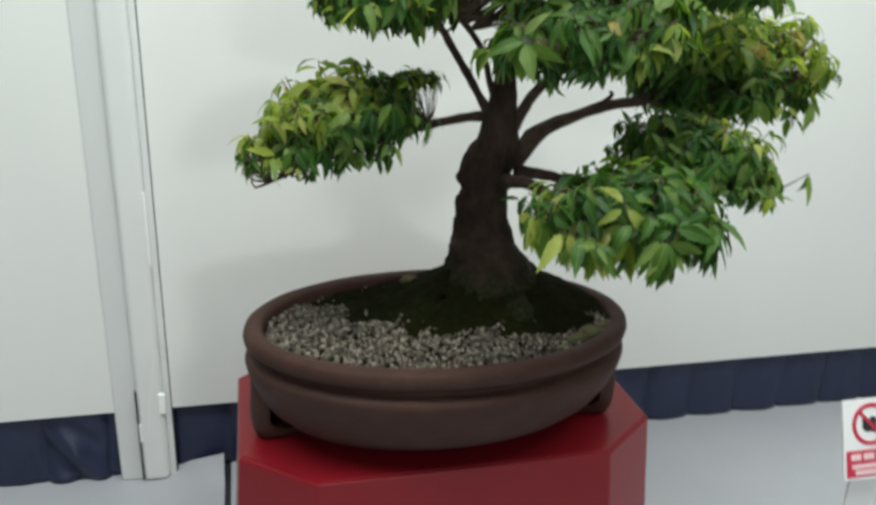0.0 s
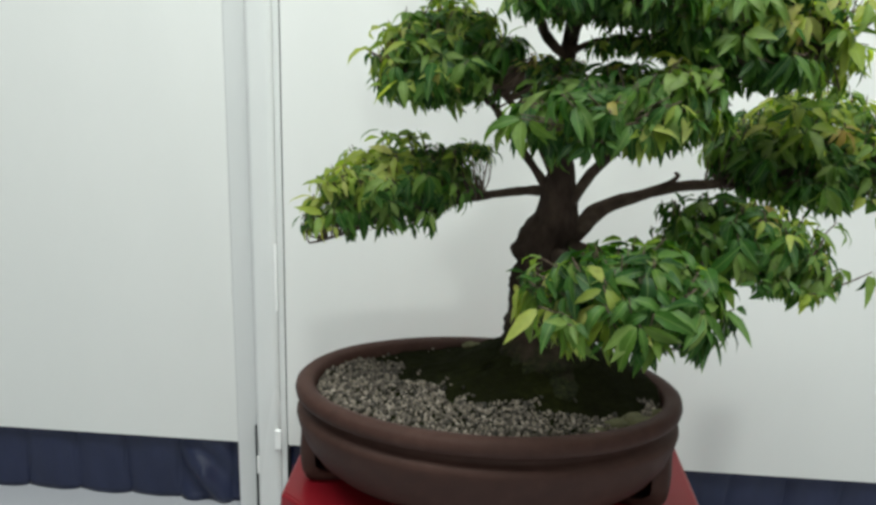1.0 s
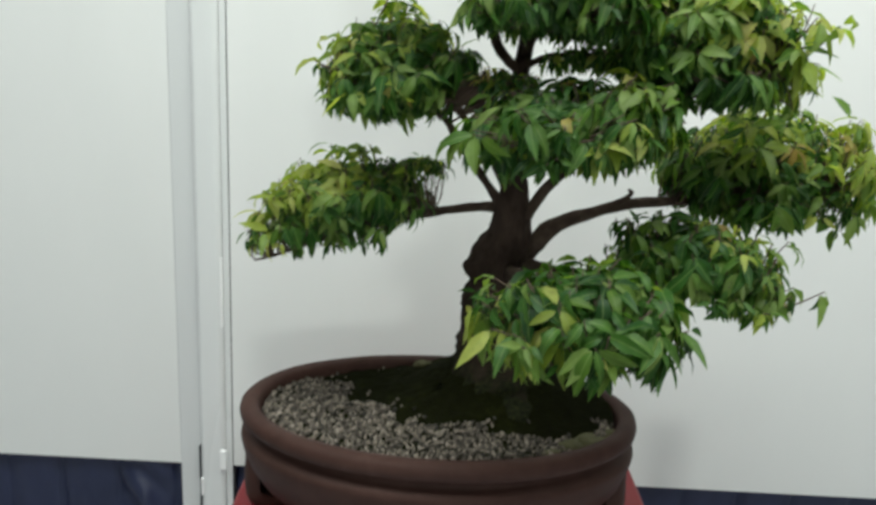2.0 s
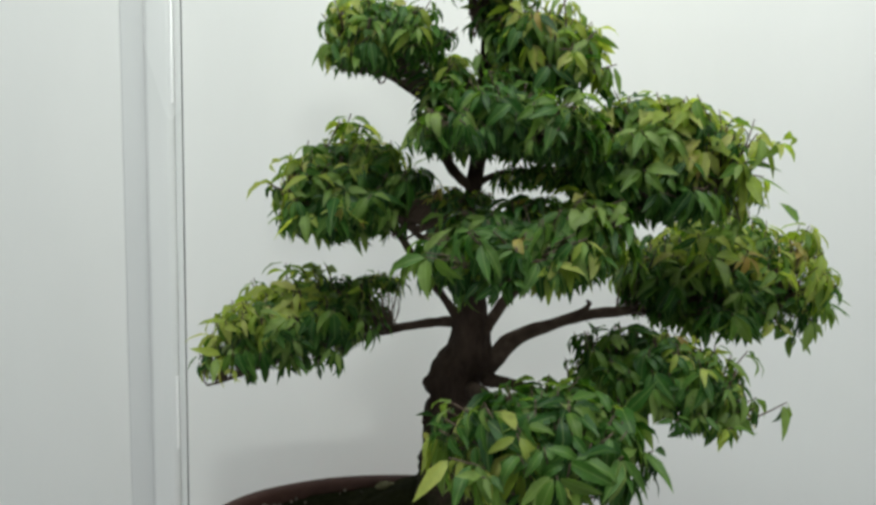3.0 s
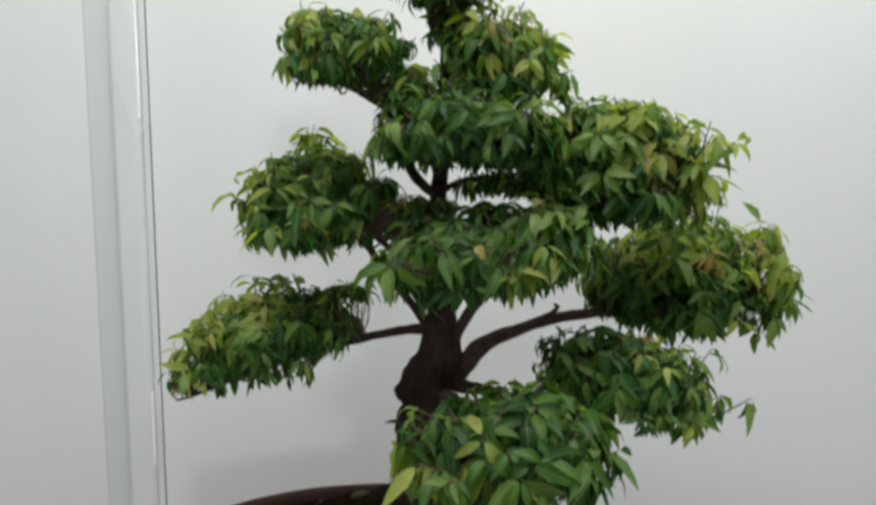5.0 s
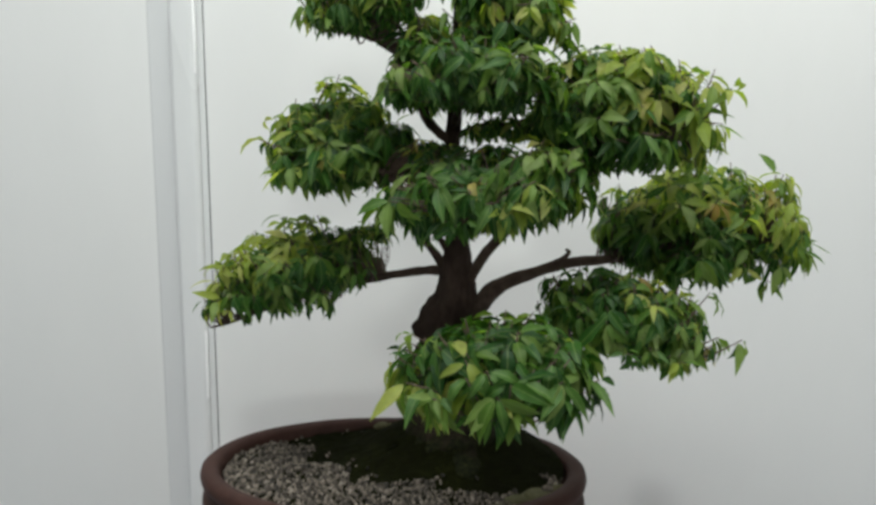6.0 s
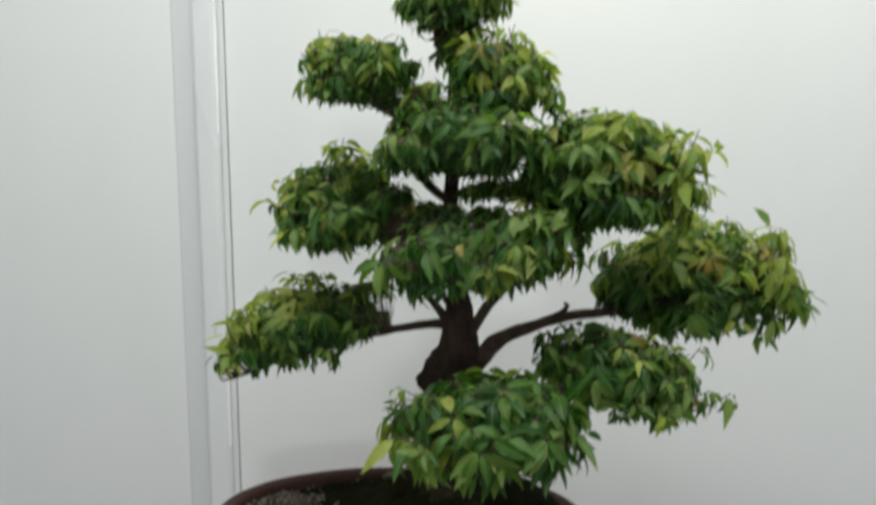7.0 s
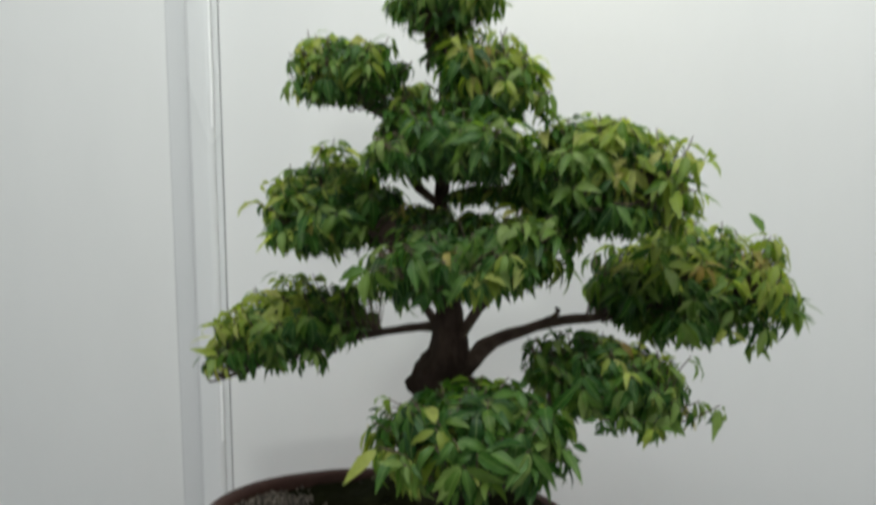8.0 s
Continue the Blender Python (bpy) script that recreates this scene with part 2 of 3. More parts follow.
def box(x0, x1, y0, y1, z0, z1, bevel=0.0, segments=2):
    bm = bmesh.new()
    bmesh.ops.create_cube(bm, size=1.0, matrix=Matrix.LocRotScale(((x0 + x1) / 2, (y0 + y1) / 2, (z0 + z1) / 2), None, (x1 - x0, y1 - y0, z1 - z0)))
    if bevel:
        bmesh.ops.bevel(bm, geom=bm.edges[:], offset=bevel, segments=segments, affect="EDGES", profile=0.5)
    return bm


def prism(outline, z0, z1, bevel=0.0):
    bm = bmesh.new()
    low = [bm.verts.new((x, y, z0)) for x, y in outline]
    f = bm.faces.new(low)
    up = bmesh.ops.extrude_face_region(bm, geom=[f])
    for v in up["geom"]:
        if isinstance(v, bmesh.types.BMVert):
            v.co.z = z1
    bmesh.ops.recalc_face_normals(bm, faces=bm.faces)
    if bevel:
        bmesh.ops.bevel(bm, geom=bm.edges[:], offset=bevel, segments=3, affect="EDGES", profile=0.5)
    return bm


def spline(points, n):
    """A smooth line of n places through the points (last column: radius)."""
    p = np.array(points, float)
    p = np.vstack([2 * p[0] - p[1], p, 2 * p[-1] - p[-2]])
    out = []
    for s in np.linspace(0, len(points) - 1 - 1e-6, n):
        i, f = int(s), s - int(s)
        a, b, c, d = p[i:i + 4]
        out.append(0.5 * (2 * b + (c - a) * f + (2 * a - 5 * b + 4 * c - d) * f * f + (3 * b - a - 3 * c + d) * f ** 3))
    return np.array(out)


def tube(points, n, sides, rough=0.0, freq=20.0, base=0):
    """Vertices and faces of a tapered, knotty tube."""
    line = spline(points, n)
    verts, faces = [], []
    side = np.array([1.0, 0.0, 0.0])
    for i, row in enumerate(line):
        c, r = row[:3], max(row[3], 0.0006)
        t = line[min(i + 1, n - 1)][:3] - line[max(i - 1, 0)][:3]
        t = t / (np.linalg.norm(t) + 1e-9)
        side = side - t * side.dot(t)
        if np.linalg.norm(side) < 1e-3:
            side = np.cross(t, [0.3, 0.9, 0.2])
        side = side / np.linalg.norm(side)
        other = np.cross(t, side)
        for k in range(sides):
            a = 2 * math.pi * k / sides
            d = side * math.cos(a) + other * math.sin(a)
            q = c + d * r
            if rough:
                q = q + d * r * rough * (noise.noise(Vector(q * freq)) + 0.5 * noise.noise(Vector(q * freq * 2.7)))
            verts.append(q)
    for i in range(n - 1):
        for k in range(sides):
            a, b = base + i * sides + k, base + i * sides + (k + 1) % sides
            faces.append((a, b, b + sides, a + sides))
    faces.append(tuple(base + k for k in reversed(range(sides))))
    faces.append(tuple(base + (n - 1) * sides + k for k in range(sides)))
    return verts, faces


# ---- structure ----
PANEL_Y = 2.6
ROOM = (-5.0, 6.0, -8.0, 2.9, 3.8)


def plain(name, bm, mat, label, category):
    ob = part(name, bm, mat, None, label)
    return tagged(ob, category=category, kind="structure")


# unseen walls and ceiling, added to close the room and limit bounce
plain("wall_north", box(ROOM[0], ROOM[1], 2.78, 2.9, 0, ROOM[4]), HALL, "unseen grey wall added behind the partition", "wall")
plain("wall_west", box(ROOM[0] - 0.1, ROOM[0], ROOM[2], ROOM[3], 0, ROOM[4]), HALL, "unseen grey side wall added to close the room", "wall")
plain("wall_east", box(ROOM[1], ROOM[1] + 0.1, ROOM[2], ROOM[3], 0, ROOM[4]), HALL, "unseen grey side wall added to close the room", "wall")
plain("wall_south", box(ROOM[0], ROOM[1], ROOM[2] - 0.1, ROOM[2], 0, ROOM[4]), HALL, "unseen grey far wall added to close the room", "wall")
plain("ceiling", box(ROOM[0] - 0.1, ROOM[1] + 0.1, ROOM[2] - 0.1, ROOM[3], ROOM[4], ROOM[4] + 0.1), CEILING, "unseen grey ceiling added to close the room", "ceiling")
plain("floor", box(ROOM[0] - 0.1, ROOM[1] + 0.1, ROOM[2] - 0.1, ROOM[3], -0.12, -0.006), DARK, "dark sub-floor under the vinyl sheets", "floor")


def floor_sheet(x0, x1, curl):
    """A vinyl sheet; its corner by the seam curls up against the skirt."""
    nx, ny = 60, 60
    verts, faces = [], []
    for j in range(ny):
        for i in range(nx):
            u = i / (nx - 1)
            v = j / (ny - 1)
            u = 1 - (1 - u) ** 2.2 if curl else u ** 2.2
            v = 1 - (1 - v) ** 2.2
            x = x0 + (x1 - x0) * u
            y = ROOM[2] + (2.668 - ROOM[2]) * v
            z = 0.0015 * noise.noise(Vector((x * 1.5, y * 1.5, 3)))
            if curl:
                lift = max(0.0, 1 - (x1 - x) / 0.20) * max(0.0, 1 - (2.668 - y) / 0.16)
                z += 0.075 * lift ** 1.2
                y -= 0.085 * lift
            verts.append((x, y, z))
    for j in range(ny - 1):
        for i in range(nx - 1):
            a = j * nx + i
            faces.append((a, a + 1, a + nx + 1, a + nx))
    return mesh_from("floor_sheet", verts, faces, FLOOR)


for x0, x1, curl in ((ROOM[0], -0.275, True), (-0.255, ROOM[1], False)):
    tagged(put("floor_sheet", floor_sheet(x0, x1, curl)), "pale grey vinyl floor sheet" + (" with a curled corner" if curl else " butted against a dark seam"), "floor", kind="structure")

# partition panels with the gap at the foot, and the two upright profiles that join them
plain("wall_panel", box(-0.425, ROOM[1] - 0.02, PANEL_Y, PANEL_Y + 0.035, 0.25, 3.0, 0.002), WALL, "large white laminate partition panel", "wall panel")
plain("wall_panel", box(ROOM[0] + 0.02, -0.585, PANEL_Y, PANEL_Y + 0.035, 0.25, 3.0, 0.002), WALL, "white laminate partition panel beside the profiles", "wall panel")
plain("trim", box(-0.598, -0.528, PANEL_Y - 0.005, PANEL_Y + 0.03, 0.0, 3.0, 0.005, 3), PROFILE_GREY, "pale grey enamelled upright profile", "upright profile")
plain("trim", box(-0.529, -0.447, PANEL_Y - 0.026, PANEL_Y + 0.03, 0.0, 3.0, 0.018, 6), PROFILE, "glossy white upright profile with rounded edges", "upright profile")
plain("trim", box(-0.4465, -0.4285, PANEL_Y - 0.002, PANEL_Y + 0.03, 0.0, 3.0, 0.001, 1), PROFILE, "narrow white edging strip of the panel", "edging strip")
plain("trim", box(-0.4285, -0.425, PANEL_Y + 0.006, PANEL_Y + 0.03, 0.0, 3.0), DARK, "dark joint between panel and profile", "joint")
# glints on the profile's rounded edge, painted as white strips
for z0, z1 in ((0.742, 0.968), (1.770, 2.420)):
    plain("trim", box(-0.4525, -0.4450, PANEL_Y - 0.0240, PANEL_Y - 0.008, z0, z1, 0.003, 3), GLINT, "thin white strip standing in for a glint on the profile edge", "tape")
plain("trim", box(-0.5300, -0.5265, PANEL_Y - 0.0275, PANEL_Y - 0.004, 0.010, 0.330), DARK, "dark slit between the two profiles near the floor", "joint")
# two smaller painted glints near the profile's foot
plain("trim", box(-0.5265, -0.5190, PANEL_Y - 0.0300, PANEL_Y - 0.010, 0.150, 0.215, 0.003, 3), GLINT, "small white strip standing in for a glint on the profile", "clip")
plain("trim", box(-0.462, -0.440, PANEL_Y - 0.034, PANEL_Y - 0.018, 0.250, 0.320, 0.004, 3), GLINT, "small white strip standing in for a glint at the profile foot", "clip")


def skirt(x0, x1, seed, flap):
    """Pleated cloth that fills the gap under the panels."""
    nx, nz = int((x1 - x0) / 0.008), 14
    verts, faces = [], []
    for j in range(nz):
        for i in range(nx):
            x, z = x0 + (x1 - x0) * i / (nx - 1), 0.275 * j / (nz - 1)
            ph = ((x + 0.35 * 0.19 + 0.012 * noise.noise(Vector((x * 3, seed, z * 2)))) / 0.19) % 1.0
            fold = 0.020 * abs(math.sin(math.pi * ph)) ** 0.45 + 0.008 * ph
            y = 2.652 - fold + 0.007 * noise.noise(Vector((x * 7, seed + 2, z * 5))) + 0.003 * noise.noise(Vector((x * 25, seed, z * 14)))
            if flap:
                w = max(0.0, 1 - abs(x - x1 + 0.13) / 0.13)
                y -= w * 0.048 * max(0.0, 1 - z / 0.27) ** 0.4 * (0.5 + 0.5 * math.sin(38 * (x + 0.9 * z) + 0.6))
            verts.append((x, y, z))
    for j in range(nz - 1):
        for i in range(nx - 1):
            a = j * nx + i
            faces.append((a, a + 1, a + nx + 1, a + nx))
    return mesh_from("skirt_cloth", verts, faces, SKIRT)


for x0, x1, seed, flap in ((ROOM[0] + 0.02, -0.600, 1.0, True), (-0.424, ROOM[1] - 0.02, 5.0, False)):
    ob = tagged(put("skirt_cloth", skirt(x0, x1, seed, flap)), ("crumpled " if flap else "") + "navy blue satin skirt pleated under the white panels", "skirt cloth")
    md = ob.modifiers.new("thick", "SOLIDIFY")
    md.thickness, md.offset = 0.002, 1

# ---- red stand ----
stand = tagged(empty("display_stand", 0.257, 1.85, 0), "red lacquered eight-sided wooden display stand under the pot", "stand")


def octagon(inset):
    x0, x1, y0, y1, a, b = -0.203 + inset, 0.717 - inset, 1.567 + inset, 2.15 - inset, 0.150 - inset * 0.4, 0.120 - inset * 0.4
    return [(x0 + a, y0), (x1 - a, y0), (x1, y0 + b), (x1, y1 - b), (x1 - a, y1), (x0 + a, y1), (x0, y1 - b), (x0, y0 + b)]


part("top", prism(octagon(0.007), 0.640, 0.6525, 0.0012), LACQUER, stand, "glossy red top panel")
bm = prism(octagon(0.0), 0.0, 0.650, 0.005)
for v in bm.verts:
    k = 0.065 * (0.650 - v.co.z)
    v.co.x += k * (1 if v.co.x > 0.257 else -1) * min(1.0, abs(v.co.x - 0.257) / 0.30)
    v.co.y += k * (1 if v.co.y > 1.858 else -1) * min(1.0, abs(v.co.y - 1.858) / 0.16)
part("body", bm, LACQUER, stand)

# ---- pot ----
PX, PY, RX, RY, RIM = 0.236, 1.774, 0.417, 0.272, 0.906
pot = tagged(empty("bonsai_pot", PX, PY, 0.65), "oval brown unglazed clay bonsai pot with a rolled lip", "pot")


def pot_body():
    # inset from the rim's outline, height
    profile = [(0.172, 0.660), (0.152, 0.661), (0.118, 0.670), (0.080, 0.692), (0.044, 0.728), (0.018, 0.770), (0.005, 0.806), (0.000, 0.829), (0.001, 0.837), (0.006, 0.843),
               (0.018, 0.847), (0.024, 0.853), (0.024, 0.863), (0.019, 0.869), (0.006, 0.871), (0.000, 0.876), (-0.002, 0.887), (0.001, 0.899), (0.008, 0.905),
               (0.020, 0.906), (0.032, 0.904), (0.038, 0.898), (0.040, 0.885), (0.044, 0.84)]
    n = 128
    verts, faces = [], []
    for off, z in profile:
        for k in range(n):
            a = 2 * math.pi * k / n
            w = 0.0012 * noise.noise(Vector((math.cos(a) * 3, math.sin(a) * 3, z * 9)))
            verts.append((PX + (RX - off + w) * math.cos(a), PY + (RY - off + w) * math.sin(a), z + w))
    rows = len(profile)
    for i in range(rows - 1):
        for k in range(n):
            a, b = i * n + k, i * n + (k + 1) % n
            faces.append((a, b, b + n, a + n))
    faces.append(tuple(reversed(range(n))))
    faces.append(tuple((rows - 1) * n + k for k in range(n)))
    return mesh_from("body", verts, faces, POT)


put("body", pot_body(), pot)


def pot_foot(angle, spread):
    """A cloud-shaped bracket foot: flush with the belly above, rounded below, scrolled in at both ends."""
    n, k, verts, faces = 33, 12, [], []
    for i in range(n):
        s = i / (n - 1) * 2 - 1
        a = angle + spread * s
        end = abs(s) ** 5
        rise = 0.030 * abs(s) ** 4
        swell = 0.006 * math.cos(s * math.pi / 2)
        for off, z in ((0.046, 0.6530 + rise), (0.030, 0.6545 + rise), (0.018, 0.662 + rise), (0.010, 0.680 + rise * 0.6), (0.007, 0.705), (0.007, 0.735), (0.009, 0.762), (0.010, 0.785), (0.012, 0.802),
                       (0.024, 0.808), (0.120, 0.770), (0.120, 0.6530 + rise)):
            off = off + 0.004 - swell + 0.026 * end
            verts.append((PX + (RX - off) * math.cos(a), PY + (RY - off) * math.sin(a), z))
    for i in range(n - 1):
        for q in range(k):
            a, b = i * k + q, i * k + (q + 1) % k
            faces.append((a, b, b + k, a + k))
    faces.append(tuple(range(k)))
    faces.append(tuple((n - 1) * k + q for q in reversed(range(k))))
    return mesh_from("foot", verts, faces, POT)


for deg in (14, 166, 183, 350):
    put("foot", pot_foot(radians(deg), 0.16), pot, "rounded bracket foot")


# ---- soil, moss and grit ----
TX, TY = 0.345, 1.85


def ground_height(x, y):
    """The soil's height in the pot: a mound round the trunk."""
    d = math.hypot((x - TX) / (1.45 if x > TX else 1.15), y - TY)
    return 0.880 + 0.125 * math.exp(-(d / 0.145) ** 2) + 0.006 * noise.noise(Vector((x * 14, y * 14, 1)))


def soil_mesh():
    verts, faces, nr, n = [], [], 26, 96
    for i in range(nr):
        for k in range(n):
            a, r = 2 * math.pi * k / n, (i + 0.5) / nr
            x, y = PX + (RX - 0.040) * r * math.cos(a), PY + (RY - 0.040) * r * math.sin(a)
            verts.append((x, y, ground_height(x, y) + 0.005 * noise.noise(Vector((x * 60, y * 60, 4)))))
    for i in range(nr - 1):
        for k in range(n):
            a, b = i * n + k, i * n + (k + 1) % n
            faces.append((a, b, b + n, a + n))
    faces.append(tuple(range(n)))
    return mesh_from("soil", verts, faces, MOSS)


tagged(put("soil", soil_mesh()), "dark mossy soil mounded round the bonsai trunk", "soil", kind="stuff")


def rock_shape(rng):
    bm = bmesh.new()
    bmesh.ops.create_icosphere(bm, subdivisions=1, radius=1.0)
    for v in bm.verts:
        v.co *= rng.uniform(0.72, 1.15)
    vs = np.array([v.co[:] for v in bm.verts])
    fs = np.array([[v.index for v in f.verts] for f in bm.faces])
    bm.free()
    return vs, fs


def mossy(x, y):
    """How far a place lies inside the moss patch (above 0: bare of grit)."""
    d = math.hypot((x - 0.425) / 0.385, (y - 1.90) / 0.24)
    return 1.0 - d + 0.28 * noise.noise(Vector((x * 9, y * 9, 7))) + 0.22 * noise.noise(Vector((x * 28, y * 28, 2)))


def grit_mesh():
    rng = random.Random(4)
    shapes = [rock_shape(rng) for _ in range(10)]
    verts, faces, count = [], [], 0
    while count < 9200:
        a, r = rng.uniform(0, 2 * math.pi), math.sqrt(rng.random())
        x, y = PX + (RX - 0.046) * r * math.cos(a), PY + (RY - 0.046) * r * math.sin(a)
        m = mossy(x, y)
        count += 1
        if m > 0 and rng.random() > 0.10 * math.exp(-m * 20):
            continue
        s = rng.uniform(0.0024, 0.0053) * (1.35 if rng.random() < 0.08 else 1)
        vs, fs = shapes[rng.randrange(10)]
        rot = np.array(Euler((rng.uniform(0, 6), rng.uniform(0, 6), rng.uniform(0, 6))).to_matrix())
        q = (vs * (s * rng.uniform(0.8, 1.3), s, s * rng.uniform(0.6, 0.9))) @ rot.T + (x, y, ground_height(x, y) + s * rng.uniform(0.1, 1.2))
        base = len(verts)
        verts.extend(q)
        faces.extend(fs + base)
    return mesh_from("grit", verts, faces, GRIT, smooth=False)


tagged(put("grit", grit_mesh()), "loose beige and grey grit on the soil", "gravel", kind="stuff")

def moss_clump(cx, cy, r, seed):
    bm = bmesh.new()
    bmesh.ops.create_icosphere(bm, subdivisions=3, radius=1.0)
    for v in bm.verts:
        q = v.co.copy()
        k = 1 + 0.35 * noise.noise(q * 1.7 + Vector((seed, 0, 0))) + 0.18 * noise.noise(q * 5 + Vector((0, seed, 0)))
        v.co = Vector((cx + r * 1.5 * q.x * k, cy + r * q.y * k, ground_height(cx, cy) + r * 0.55 * q.z * k))
    return bm


for cx, cy, r, seed in ((0.500, 1.640, 0.020, 1), (0.545, 1.655, 0.026, 2), (0.455, 1.610, 0.014, 3), (0.590, 1.690, 0.018, 4), (0.20, 1.93, 0.016, 5)):
    tagged(part("moss_clump", moss_clump(cx, cy, r, seed), OLIVE, None, "pale olive moss clump on the soil near the pot rim", smooth=True), category="moss", group="moss clumps in the pot")

# ---- bonsai ----
tree_ob = tagged(empty("bonsai_tree", TX, TY, 0.93), "mature bonsai with cloud-like pads of drooping green leaves", "bonsai tree")


def trunk_mesh():
    line = [(0.355, 1.85, 0.885, 0.175), (0.355, 1.85, 0.925, 0.140), (0.353, 1.85, 0.965, 0.108), (0.345, 1.85, 1.01, 0.080), (0.341, 1.85, 1.055, 0.066), (0.337, 1.85, 1.12, 0.056),
            (0.341, 1.85, 1.16, 0.052), (0.342, 1.85, 1.205, 0.055), (0.365, 1.848, 1.255, 0.047), (0.369, 1.845, 1.31, 0.037), (0.368, 1.835, 1.385, 0.025), (0.362, 1.81, 1.45, 0.0225), (0.357, 1.79, 1.52, 0.019),
            (0.357, 1.76, 1.60, 0.016), (0.366, 1.735, 1.70, 0.014), (0.366, 1.72, 1.80, 0.011), (0.368, 1.70, 1.90, 0.008), (0.372, 1.68, 1.98, 0.004)]
    n, sides = 150, 40
    verts, faces = tube(line, n, sides, 0.14, 32.0)
    out = []
    for q in verts:
        x, y, z = q
        c = np.array([0.345, 1.85])
        d = np.array([x, y]) - c
        a = math.atan2(d[1], d[0])
        # buttress roots, bulges and knots
        flare = max(0.0, 1 - (z - 0.90) / 0.14)
        k = 1 + flare * 0.10 * math.sin(5 * a + 1.2) + flare * 0.06 * math.sin(9 * a)
        if z < 1.32:
            k += 0.04 * math.sin(3 * a + 9 * z) * min(1, (1.32 - z) * 6)
        d = d * k if z < 1.32 else d
        p = np.array([c[0] + d[0], c[1] + d[1], z]) if z < 1.32 else np.array([x, y, z])
        for kx, ky, kz, kr, amp in ((0.272, 1.82, 1.196, 0.024, 0.028), (0.285, 1.80, 1.150, 0.014, -0.018), (0.278, 1.82, 1.118, 0.020, 0.016), (0.27, 1.81, 1.03, 0.024, 0.014), (0.31, 1.79, 1.17, 0.02, -0.010), (0.33, 1.785, 1.08, 0.025, 0.012), (0.42, 1.81, 1.23, 0.03, 0.012), (0.34, 1.86, 1.318, 0.02, 0.008)):
            g = math.exp(-(((p[0] - kx) ** 2 + (p[1] - ky) ** 2 + (p[2] - kz) ** 2) / kr ** 2))
            if z < 1.34:
                p[:2] += amp * g * d / (np.linalg.norm(d) + 1e-6)
        out.append(p)
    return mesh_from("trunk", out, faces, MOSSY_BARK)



put("trunk", trunk_mesh(), tree_ob, "gnarled dark brown trunk with flared roots")


def limb(points, n=30, sides=12, rough=0.22):
    verts, faces = tube(points, n, sides, rough, 45.0)
    return put("limb", mesh_from("limb", verts, faces, LIMB_BARK), tree_ob)


